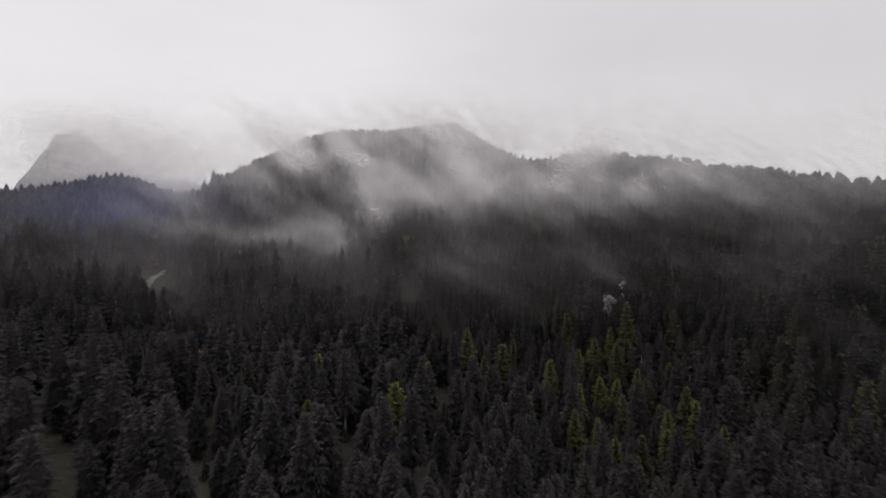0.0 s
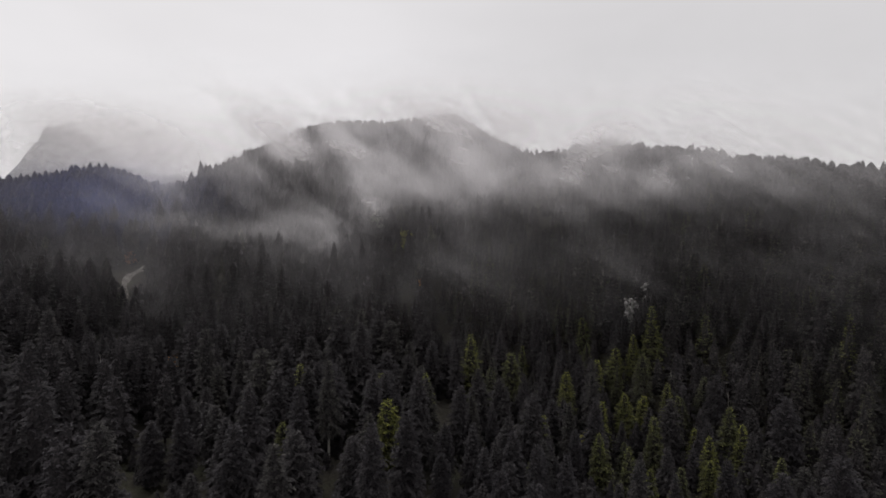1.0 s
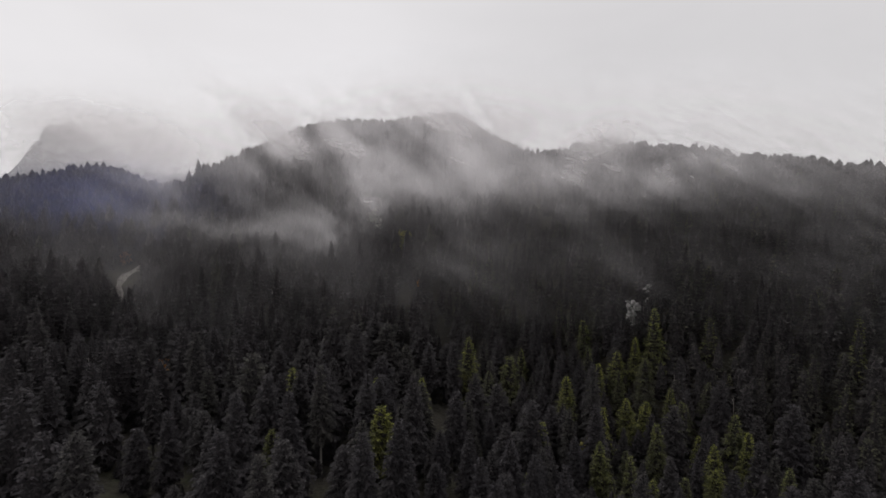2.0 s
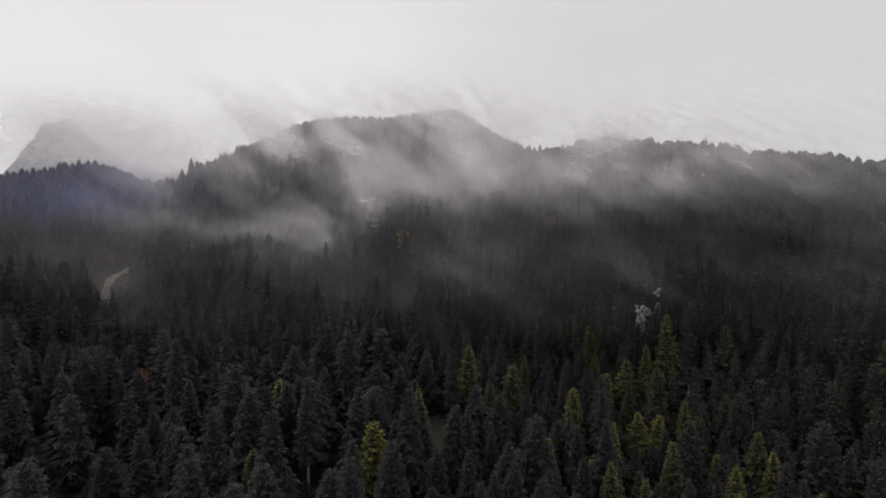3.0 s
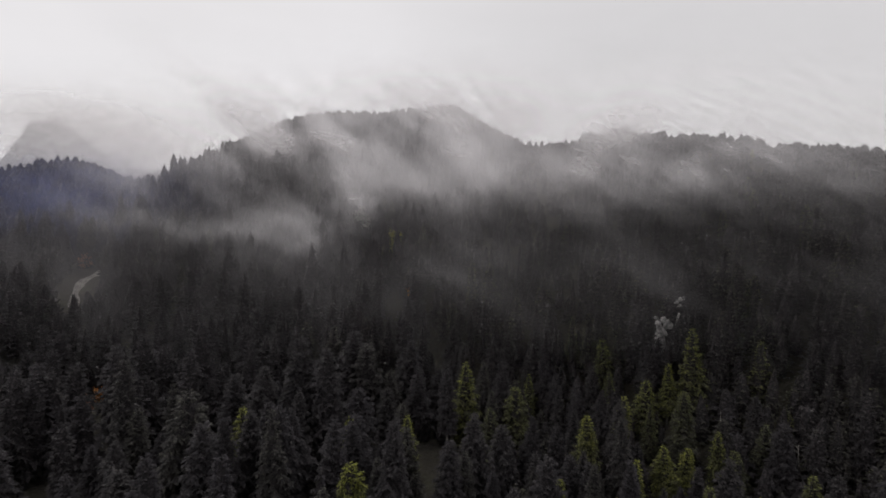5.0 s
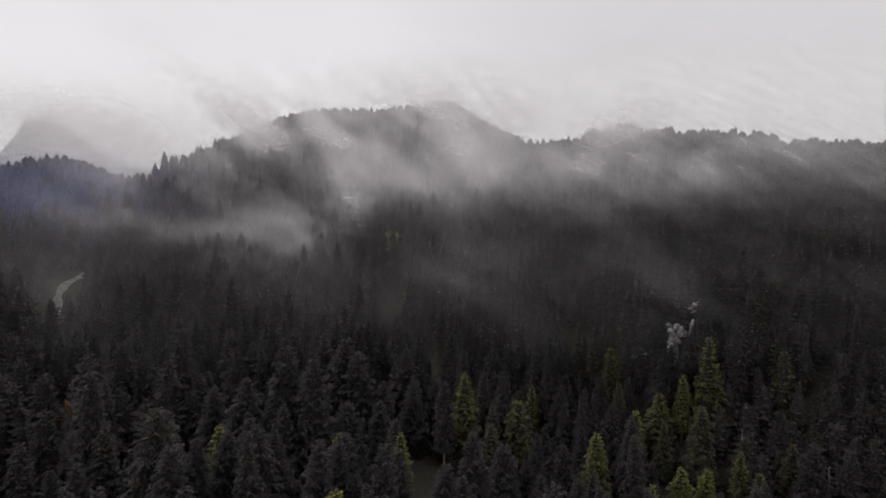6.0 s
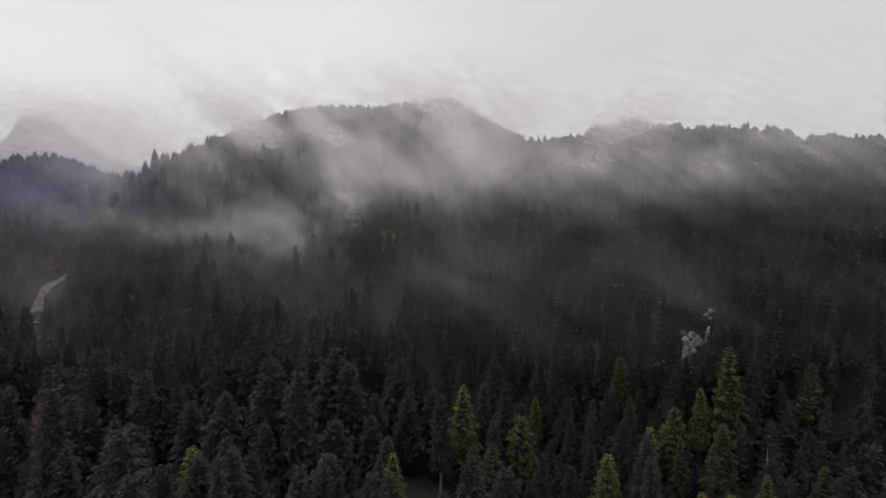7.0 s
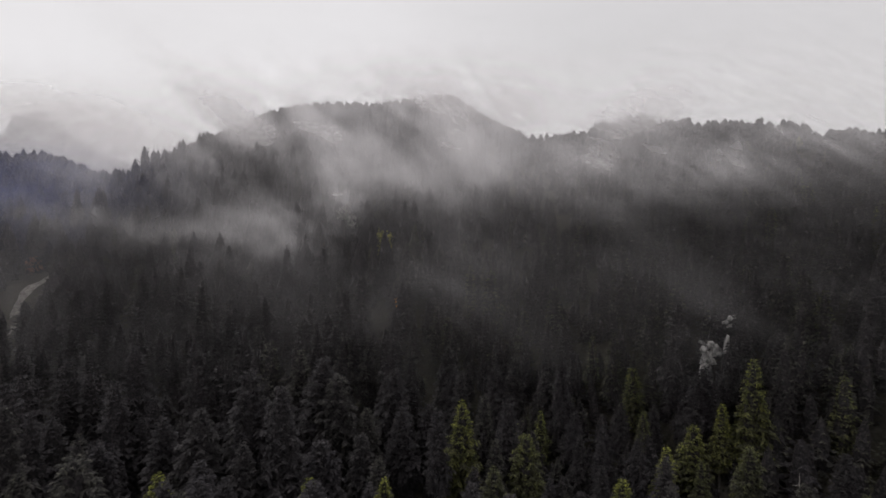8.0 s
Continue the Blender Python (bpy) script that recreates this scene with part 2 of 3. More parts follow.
xs = np.concatenate([np.linspace(-4500, -560, 18), np.arange(-520, 340, 6.0), np.linspace(360, 4500, 18)])
ys = np.concatenate([np.linspace(-4500, -160, 18), np.arange(-120, 640, 6.0), np.linspace(680, 4700, 18)])
gx, gy = np.meshgrid(xs, ys)
gz = height(gx, gy)
ground = new("ground", mesh_from("ground", np.stack([gx, gy, gz], -1).reshape(-1, 3), grid_quads(len(xs), len(ys)), [floor_soil], smooth=True))
tagged(ground, "dark needle-covered soil of a steep forested mountainside", "ground", kind="structure")


def far_mountain():
    """A rock peak behind the left shoulder, mostly lost in cloud."""
    n = 90
    u, v = np.meshgrid(np.linspace(-1, 1, n), np.linspace(-1, 1, n))
    x, y = u * 330, v * 110
    crest = np.interp(x, (-330, -150, -120, -102, -48, -40, 0, 45, 110, 205, 330), (-60, 0, 50, 90, 150, 170, 178, 138, 100, 80, 60))
    rough = np.array([noise.fractal(Vector((a / 60, b / 60, 3.1)), 0.9, 2.1, 6) for a, b in zip(x.ravel(), y.ravel())]).reshape(n, n)
    z = (crest + 60) * (1 - np.abs(v) ** 1.3) - 60 + rough * 12 * (1 - v * v)
    ob = new("far_mountain", mesh_from("far_mountain", np.stack([x, y, z], -1).reshape(-1, 3), grid_quads(n, n), [rock_far], smooth=True))
    ob.matrix_world = pose(-640, 960, 58)
    return tagged(ob, "grey rocky peak fading into low cloud", "mountain", kind="structure")


far_mountain()


# ---- firs ----
def fir_shape(r, tall, wide, whorls, per, level, bare=0.2):
    """Vertices, triangles, tip values and slots (0 needles, 1 bark) of one fir that stands at the origin."""
    V, T, tip, slot = [], [], [], []

    def add(points, faces, values, s):
        k = len(V)
        V.extend(points)
        T.extend([(a + k, b + k, c + k) for a, b, c in faces])
        tip.extend(values)
        slot.extend([s] * len(faces))

    lean = r.uniform(-0.02, 0.02, 2) * tall
    sides = 6 if level == 2 else 3
    rings = (0.0, 0.5, 0.97)
    pts = []
    for f in rings:
        rad = (0.018 * tall) * (1 - f) + 0.02
        for k in range(sides):
            a = 2 * math.pi * k / sides
            pts.append((rad * math.cos(a) + lean[0] * f * f, rad * math.sin(a) + lean[1] * f * f, f * tall - (0.6 if f == 0 else 0)))
    faces = []
    for i in range(2):
        for k in range(sides):
            a, b = i * sides + k, i * sides + (k + 1) % sides
            faces += [(a, b, b + sides), (a, b + sides, a + sides)]
    add(pts, faces, [0.3] * len(pts), 1)
    lumps = r.uniform(0.66, 1.2, (4, 7))
    blunt = r.uniform(0.52, 0.75)

    def reach(f, a):
        """How far the crown reaches at height f and bearing a."""
        cone = (1 - f) ** blunt * (0.55 + 0.45 * min(1.0, f * 4 + 0.2))
        g, h = f * 3, (a % 6.283) / 6.283 * 7
        i, k = min(int(g), 2), int(h) % 7
        lump = (lumps[i, k] * (1 - h % 1) + lumps[i, (k + 1) % 7] * (h % 1)) * (1 - (g - i)) + (lumps[i + 1, k] * (1 - h % 1) + lumps[i + 1, (k + 1) % 7] * (h % 1)) * (g - i)
        return wide * cone * lump

    # dense inner foliage, coloured darker so the gaps between branches read as shade
    rings, round_ = ((6, 5), (8, 6), (11, 7))[level]
    inner = ((0.55, 0.95), (0.42, 0.72), (0.34, 0.58))[level]
    pts, values = [], []
    for i in range(rings):
        f = i / rings
        for k in range(round_):
            a = 6.283 * (k + 0.5 * (i % 2)) / round_
            d = reach(f, a) * r.uniform(*inner) + 0.05
            pts.append((lean[0] * f + d * math.cos(a), lean[1] * f + d * math.sin(a), tall * (bare + (1 - bare) * f) + r.uniform(-0.5, 0.4) - (0.12 * d)))
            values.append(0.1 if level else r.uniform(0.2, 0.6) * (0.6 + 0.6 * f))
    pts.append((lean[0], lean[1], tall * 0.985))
    values.append(0.5)
    faces = []
    for i in range(rings - 1):
        for k in range(round_):
            p, q2 = i * round_ + k, i * round_ + (k + 1) % round_
            if i % 2:
                faces += [(p, q2, q2 + round_), (p, q2 + round_, p + round_)]
            else:
                faces += [(p, q2, p + round_), (q2, q2 + round_, p + round_)]
    faces += [((rings - 1) * round_ + k, (rings - 1) * round_ + (k + 1) % round_, rings * round_) for k in range(round_)]
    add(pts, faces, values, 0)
    up = np.array((0, 0, 1.0))
    for w in range(whorls):
        f0 = min(max((w + r.uniform(-0.3, 0.3)) / whorls, 0.0), 0.985)
        n = max(4, int(round(per * (0.45 + 0.55 * (1 - f0)))))
        turn = r.uniform(0, 6.28)
        for k in range(n):
            a = turn + 6.283 * k / n + r.uniform(-0.3, 0.3)
            f = min(max(f0 + r.uniform(-0.012, 0.012), 0), 0.985)
            L = reach(f, a) * r.uniform(0.72, 1.16) + 0.22
            o, s = np.array((math.cos(a), math.sin(a), 0)), np.array((-math.sin(a), math.cos(a), 0))
            c = np.array((lean[0] * f, lean[1] * f, tall * (bare + (1 - bare) * f)))
            rise, drop = (0.02 + 0.45 * f) * L, r.uniform(0.10, 0.36) * L * (1 - 0.8 * f)
            # paler towards the treetop: light from above put into the colour
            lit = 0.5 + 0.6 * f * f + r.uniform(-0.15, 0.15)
            if level == 0:
                t, m = c + o * L * 1.05 + up * (rise - drop), c + o * L * 0.55
                v = s * (0.16 * L + 0.12)
                add([tuple(m + v), tuple(m - v), tuple(t), tuple(m - up * 0.35 * L)], [(0, 1, 2), (1, 3, 2)], [0.5 * lit, 0.5 * lit, lit, 0.1], 0)
                continue

            def spine(u):
                """The branch: up from the stem, then bowed down to its tip."""
                return c + o * L * u + up * (rise * math.sin(1.57 * u) - drop * u ** 2.2)

            # a roof of side twigs that hang off the branch
            stations = (0.5, 0.74, 0.95) if level == 2 else (0.8,)
            P, faces, values = [], [], []
            for u in stations:
                wide_u = (0.34 * (1.25 - u) + 0.10) * L + 0.12
                for g in (1, -1):
                    reach_u = wide_u * r.uniform(0.7, 1.3)
                    k0 = len(P)
                    P += [spine(u - (0.22 if level == 2 else 0.45)), spine(u + 0.06), spine(u + 0.02) + g * s * reach_u + o * reach_u * r.uniform(0.15, 0.6) - up * reach_u * r.uniform(0.35, 0.75)]
                    faces.append((k0, k0 + 1, k0 + 2))
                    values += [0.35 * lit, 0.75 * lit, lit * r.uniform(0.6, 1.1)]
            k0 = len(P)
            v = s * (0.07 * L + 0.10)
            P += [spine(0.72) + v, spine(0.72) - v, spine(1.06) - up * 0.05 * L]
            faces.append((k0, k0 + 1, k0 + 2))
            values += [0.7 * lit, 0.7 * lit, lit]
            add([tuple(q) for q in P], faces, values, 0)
    # leader shoot
    top = np.array((lean[0], lean[1], tall))
    add([tuple(top + (0.12, 0, -0.9)), tuple(top + (-0.06, 0.1, -0.9)), tuple(top + (-0.06, -0.1, -0.9)), tuple(top)], [(0, 1, 3), (1, 2, 3), (2, 0, 3)], [0.6, 0.6, 0.6, 1.0], 0)
    return np.array(V), np.array(T), np.array(tip), np.array(slot)


r = np.random.RandomState(11)
NEAR = [fir_shape(r, 18.0, w, n, 12, 2, b) for w, n, b in ((3.7, 26, 0.10), (4.2, 24, 0.16), (3.3, 28, 0.08), (4.0, 25, 0.2), (4.6, 22, 0.14), (3.1, 27, 0.24), (3.8, 26, 0.08), (4.1, 24, 0.18))]
MIDDLE = [fir_shape(r, 18.0, w, n, 10, 1, b) for w, n, b in ((3.8, 19, 0.10), (4.3, 18, 0.14), (3.5, 20, 0.08), (4.1, 18, 0.2), (4.6, 17, 0.12), (3.3, 19, 0.2))]
YOUNG = [fir_shape(r, 18.0, w, 9, 7, 1, 0.03) for w in (4.6, 5.2, 4.2, 5.6)]
FAR = [fir_shape(r, 18.0, w, 10, 6, 0, b) for w, b in ((4.4, 0.04), (5.0, 0.06), (3.9, 0.03), (5.6, 0.06), (4.3, 0.08))]

# firs that stand out: x, y, height of the tip, paler foliage or not
MARKED = [(20.0, 177.5, 21.0, 1), (75.5, 174.5, 33.0, 1), (46.6, 158.3, 15.5, 1), (-13.2, 144.3, 18.5, 1), (54.5, 166.7, 23.5, 1), (-37.2, 159.5, 22.5, 1),
          (8.3, 183.0, 25.5, 1), (44.3, 175.5, 19.8, 1), (-39.0, 144.8, 25.2, 0), (-34.0, 134.0, 17.0, 1), (13.3, 169.5, 19.0, 1), (75.8, 164.2, 19.5, 1),
          (33.0, 165.0, 19.0, 1), (68.0, 160.0, 19.0, 1), (86.0, 172.0, 33.0, 0), (95.6, 192.3, 49.0, 0), (66.5, 198.0, 46.5, 0), (54.0, 193.5, 43.5, 0),
          (125.4, 237.8, 85.5, 0), (115.4, 254.8, 92.0, 0), (-34.8, 244.0, 33.0, 0), (-86.4, 165.4, 28.5, 0)]
# firs that crowd the foot of the limestone outcrop
FRINGE = [(54.4, 184.0, 31.0, 0), (57.0, 182.6, 29.8, 0), (59.4, 184.2, 30.4, 0), (62.2, 183.0, 31.0, 0), (60.9, 187.0, 32.4, 0),
          (63.6, 188.6, 36.6, 0), (61.9, 187.9, 35.0, 0), (57.2, 186.8, 31.2, 0), (65.6, 190.4, 37.0, 0), (67.6, 191.0, 38.0, 0)]
# firs with a long bare pale trunk: x, y, height of the tip
BARE = [(-27.0, 146.0, 27.0), (4.0, 179.0, 25.0), (-57.0, 172.0, 23.0), (-36.5, 150.0, 24.0), (17.0, 183.0, 26.0)]
# open spots: x, y, radius
CLEAR = [(59.5, 189.5, 3.0), (66, 194, 2.5), (-160, 300, 8), (-160, 291, 8), (-155, 282, 8), (-150, 273, 8), (-144, 264, 7.5), (-138, 256, 6), (-131, 247, 4), (-156, 307, 5), (-8.5, 252, 3), (-5, 285, 3), (-18, 306, 5), (-16.5, 298, 4.5), (-34, 306, 4), (-32.5, 299, 4), (-15, 290, 4), (-86, 191, 4), (-83, 186, 4), (-79.5, 180.5, 4), (-75, 173.5, 3.5), (-89, 198, 5),
         (-27, 140, 4), (4, 173, 4), (-57, 166, 4), (-36, 145, 3)]


def plant():
    """Where the firs stand: x, y, height, turn, wide, paleness, marked."""
    q = np.random.RandomState(23)
    step = 5.9
    spots = []
    y = 66.0
    while y < 520:
        reach = 0.93 * y + 34
        x = -reach + q.uniform(0, step)
        while x < min(reach, 235):
            spots.append((x + q.uniform(-2.3, 2.3), y + q.uniform(-2.3, 2.3)))
            x += step if y < 215 else step * 1.08
        y += step if y < 215 else step * 1.08
    s = np.array(spots)
    h = height(s[:, 0], s[:, 1])
    behind = height(s[:, 0], s[:, 1] - 14.0)
    keep = (h - behind > -9.0) | (s[:, 1] < 160)
    # the old stand to the west is more open, most of all on the valley floor
    open_ = np.clip((30 - s[:, 0]) / 50, 0, 1) * (s[:, 1] < 260)
    luck, size, tone, turn, girth = q.rand(len(s)), q.normal(17.6, 4.6, len(s)), q.normal(0, 0.16, len(s)), q.uniform(0, 6.28, len(s)), q.uniform(0.78, 1.05, len(s))
    keep &= luck > 0.14 + 0.16 * open_ + 0.3 * open_ * np.clip((172 - s[:, 1]) / 15, 0, 1)
    for x, y, *_ in MARKED + FRINGE + BARE:
        keep &= np.hypot(s[:, 0] - x, s[:, 1] - y) > 3.8
    for x, y, rad in CLEAR:
        keep &= np.hypot(s[:, 0] - x, s[:, 1] - y) > rad
    s, h, size, tone, turn, girth = s[keep], h[keep], size[keep], tone[keep], turn[keep], girth[keep]
    tall = np.clip(size, 7.0, 27.0)
    # wind keeps the firs of the crest short
    crest = np.array([min(math.hypot(x - a, y - b) for a, b in CREST_LINE) for x, y in s])
    low = np.where(s[:, 0] > 60, 0.30, 0.55)
    tall *= low + (1 - low) * np.clip((crest - 8) / 42, 0, 1)
    # and close to one height
    near = np.clip(1.9 - crest / 40, 0, 1) * (s[:, 0] < 60)
    tall += near * np.where(s[:, 0] < -205, 0.55, 0.85) * (np.where(s[:, 0] < -205, 12.0, 9.5) - tall)
    # the old firs stand to the west, a younger and denser stand to the east
    old = np.clip((25 - s[:, 0]) / 50, 0, 1)
    tall *= 0.86 + 0.22 * old
    # young trees alone in the strip below the gravel track
    u = np.clip(((s[:, 0] + 160) * 70 + (s[:, 1] - 298) * -96) / (70 ** 2 + 96 ** 2), 0, 1)
    strip = np.hypot(s[:, 0] + 160 - 70 * u, s[:, 1] - 298 + 96 * u) < 5.0
    tall = np.where(strip, np.minimum(tall, 10.5 + 6.0 * u), tall)
    patch = np.array([noise.noise(Vector((x / 34, y / 34, 0.7))) for x, y in s])
    east = np.clip((s[:, 0] + 20) / 80, -0.5, 1) * (s[:, 1] < 260)
    pale = np.clip(0.33 + 0.30 * patch + 0.32 * east + tone, 0.0, 1.0)
    pale = np.where(s[:, 1] < 126, np.minimum(pale, 0.5), pale)
    rows = [(x, y, z - 0.2, t, a, w * (0.92 + 0.28 * o) * (1 + 0.3 * c), p) for (x, y), z, t, p, o, c, a, w in zip(s, h, tall, pale, old, near, turn, girth)]
    for x, y, top, p in MARKED + FRINGE:
        z = ground_at(x, y)
        rows.append((x, y, z - 0.2, max(6.0, min(26.0, top - z)), q.uniform(0, 6.28), 1.0, 0.93 if p else 0.4))
    return rows


FIRS = plant()
order = sorted(range(len(FIRS)), key=lambda i: math.hypot(FIRS[i][0] - 3, FIRS[i][1] - 142))
single = set(order[:300])


def part(name, me, parent, label=""):
    ob = new(name, me)
    ob.parent = parent
    return tagged(ob, label)


def split_shape(shape, mat):
    V, T, tip, slot = shape
    out = []
    for s, name, m in ((0, "crown", mat), (1, "trunk", bark_grey)):
        t = T[slot == s]
        used = np.unique(t)
        back_index = np.zeros(len(V), int)
        back_index[used] = np.arange(len(used))
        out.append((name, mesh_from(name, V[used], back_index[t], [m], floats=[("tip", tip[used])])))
    return out


MESHES = [[split_shape(s, m) for s in NEAR] for m in (needles_dark, needles_light)]
FIR_LABELS = ("dark grey-green fir standing in dense mountain forest", "fresh yellow-green fir standing among darker firs")
masters = {}
q = np.random.RandomState(3)
for i in order[:300]:
    x, y, z, tall, turn, wide, pale = FIRS[i]
    kind, shape = int(pale > 0.62), i % len(NEAR)
    m = pose(x, y, z, 0, 0, math.degrees(turn))
    k = tall / 18.0
    if (kind, shape) not in masters:
        fir = new("fir_tree")
        tagged(fir, FIR_LABELS[kind], "fir tree", "firs of the mountain forest")
        for name, me in MESHES[kind][shape]:
            part(name, me, fir)
        masters[kind, shape] = fir
    else:
        fir = copy_thing(masters[kind, shape], m)
    w = k ** 0.7 * wide
    fir.matrix_basis = m @ Matrix.Diagonal((w, w, k, 1))


def forest(name, label, rows, shapes):
    """Many firs joined into one mesh."""
    Vs, Ts, tips, tints, slots, k = [], [], [], [], [], 0
    for i, (x, y, z, tall, turn, wide, pale) in rows:
        V, T, tip, slot = shapes[i % len(shapes)]
        g = tall / 18.0
        w = g ** 0.7 * wide
        c, s = math.cos(turn) * w, math.sin(turn) * w
        Vs.append(np.stack([V[:, 0] * c - V[:, 1] * s + x, V[:, 0] * s + V[:, 1] * c + y, V[:, 2] * g + z], -1))
        Ts.append(T + k)
        k += len(V)
        tips.append(tip)
        slots.append(slot)
        tints.append(np.full(len(V), pale))
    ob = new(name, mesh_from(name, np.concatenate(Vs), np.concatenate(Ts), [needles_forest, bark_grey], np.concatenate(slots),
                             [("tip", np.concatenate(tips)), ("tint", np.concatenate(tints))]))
    return tagged(ob, label, "forest", kind="stuff")


rest = [(i, FIRS[i]) for i in range(len(FIRS)) if i not in single]
forest("fir_forest", "dense dark fir forest covering the lower mountainside", [a for a in rest if math.hypot(a[1][0], a[1][1] - 60) < 215], MIDDLE)
forest("ridge_forest", "misty fir woods climbing to the mountain crest", [a for a in rest if math.hypot(a[1][0], a[1][1] - 60) >= 215], FAR)


def young_firs():
    """Young firs that fill the ground between the tall ones."""
    g = np.random.RandomState(77)
    rows = []
    for y in np.arange(72, 330, 5.0):
        for x in np.concatenate([np.arange(-0.93 * y - 30, 15, 5.6), np.arange(15, min(0.93 * y + 30, 165), 3.6)]):
            a, b = x + g.uniform(-2.4, 2.4), y + g.uniform(-2.4, 2.4)
            if b > 262 and a < 60 or a > 60 and min(math.hypot(a - cx, b - cy) for cx, cy in CREST_LINE) < 15:
                continue
            if any(math.hypot(a - cx, b - cy) < rad for cx, cy, rad in CLEAR):
                continue
            west = a < 15
            if west and g.rand() > 0.3:
                continue
            rows.append((len(rows), (a, b, ground_at(a, b) - 0.2, g.uniform(3.0, 6.0) if west else g.uniform(4.5, 10.0) + (2.5 if a > 60 else 0), g.uniform(0, 6.28), g.uniform(0.9, 1.25), g.uniform(0.15, 0.75))))
    return rows


forest("young_firs", "young dark firs filling gaps between taller trees", young_firs(), YOUNG)


def crest_thicket():
    """Low wind-shorn firs, close together, along the crest."""
    g = np.random.RandomState(78)
    rows = []
    for cx, cy in CREST_LINE:
        if cx < -330:
            continue
        for _ in range(19):
            a, b = cx + g.uniform(-16, 16), cy + g.uniform(-16, 16)
            tall = g.uniform(3.0, 5.6) if cx > 55 else g.uniform(6.0, 10.0)
            rows.append((len(rows), (a, b, ground_at(a, b) - 0.2, tall, g.uniform(0, 6.28), g.uniform(1.5, 2.1), g.uniform(0.1, 0.6))))
    return rows


forest("crest_thicket", "low dense wind-shorn firs along the misty crest", crest_thicket(), FAR)


# ---- single features on the slope ----
def bare_fir(x, y, top, seed):
    """A tall fir with a long bare pale trunk."""
    z = ground_at(x, y) - 0.2
    shape = fir_shape(np.random.RandomState(seed), 18.0, 3.2, 18, 11, 2, 0.34)
    fir = tagged(new("fir_tree"), "tall dark fir with a long bare pale trunk", "fir tree", "bare-stemmed firs")
    for name, me in split_shape(shape, needles_dark):
        if name == "trunk":
            me.materials[0] = bark_pale
        part(name, me, fir, "pale bare bark" if name == "trunk" else "")
    k = (top - z) / 18.0
    fir.matrix_basis = pose(x, y, z) @ Matrix.Diagonal((1.0, 1.0, k, 1))


for n, (x, y, top) in enumerate(BARE):
    bare_fir(x, y, top, 40 + n)


def tube(points, radii, sides=6):
    """Vertices and quads round a line of points."""
    V, Q = [], []
    for (px, py, pz), rad in zip(points, radii):
        for k in range(sides):
            a = 2 * math.pi * k / sides
            V.append((px + rad * math.cos(a), py + rad * math.sin(a), pz))
    for i in range(len(points) - 1):
        for k in range(sides):
            a, b = i * sides + k, i * sides + (k + 1) % sides
            Q.append((a, b, b + sides, a + sides))
    return V, Q


def joined(name, pieces, mat):
    V, Q = [], []
    for v, q4 in pieces:
        k = len(V)
        V += v
        Q += [tuple(i + k for i in f) for f in q4]
    return mesh_from(name, V, Q, [mat])


def limb_line(g, start, way, length, bend):
    pts = [np.array(start)]
    d = np.array(way) / np.linalg.norm(way)
    for _ in range(4):
        d = d + g.uniform(-bend, bend, 3)
        d /= np.linalg.norm(d)
        pts.append(pts[-1] + d * length / 4)
    return pts


def autumn_tree(label, x, y, top, crown_high, crown_wide, mat, seed, leaf=0.3, count=520):
    """A slender broadleaf tree among the firs, its crown a loose cloud of leaves round real limbs."""
    g = np.random.RandomState(seed)
    z = ground_at(x, y) - 0.2
    tall = top - z
    tree = tagged(new("broadleaf_tree"), label, "tree", "autumn broadleaf trees")
    tree.matrix_basis = pose(x, y, z)
    stem = limb_line(g, (0, 0, 0), (0, 0, 1), tall * 0.92, 0.05)
    part("trunk", joined("trunk", [tube(stem, (0.17, 0.14, 0.11, 0.07, 0.03))], bark_grey), tree)
    ends = [stem[-1]]
    for n in range(9):
        f = 1 - crown_high / tall * g.uniform(0.1, 1.0)
        a = g.uniform(0, 6.28)
        p = limb_line(g, (0, 0, tall * f * 0.92), (math.cos(a), math.sin(a), g.uniform(0.3, 0.9)), crown_wide * g.uniform(0.6, 1.0), 0.2)
        part("limb", joined("limb", [tube(p, (0.06, 0.05, 0.04, 0.03, 0.015), 5)], bark_grey), tree)
        ends += p[2:]
    V, Q = [], []
    for n in range(count):
        c = np.array(ends[g.randint(len(ends))]) + g.normal(0, 0.24, 3) * (crown_wide, crown_wide, crown_wide * 0.9)
        u, v = g.normal(0, 1, 3), g.normal(0, 1, 3)
        u /= np.linalg.norm(u)
        v -= u * v.dot(u)
        v /= np.linalg.norm(v)
        h = leaf * g.uniform(0.6, 1.3)
        k = len(V)
        V += [tuple(c - u * h), tuple(c + v * h * 0.6), tuple(c + u * h), tuple(c - v * h * 0.6)]
        Q.append((k, k + 1, k + 2, k + 3))
    part("crown", mesh_from("crown", V, Q, [mat]), tree)


autumn_tree("yellow-green broadleaf tree standing in dark misty firs", -18, 306, 55, 10, 3.6, leaf_yellow, 1, 0.4, 700)
autumn_tree("small bright orange tree among dark firs", -8.5, 252, 35.5, 2.6, 1.1, leaf_orange, 2, 0.25, 260)
autumn_tree("small orange tree high on the slope", -5, 285, 38, 2.0, 0.9, leaf_orange, 3, 0.25, 200)
autumn_tree("slender autumn tree with an orange top", -85.3, 191.5, 16.5, 4.2, 1.8, leaf_orange, 4, 0.25, 220)
autumn_tree("rust-red autumn tree beside an orange one", -88.0, 190.4, 14.0, 3.6, 1.6, leaf_red, 5, 0.25, 300)
autumn_tree("rust-red small tree among green firs", 92.5, 146.5, 9.0, 3.0, 1.2, leaf_red, 6, 0.25, 260)
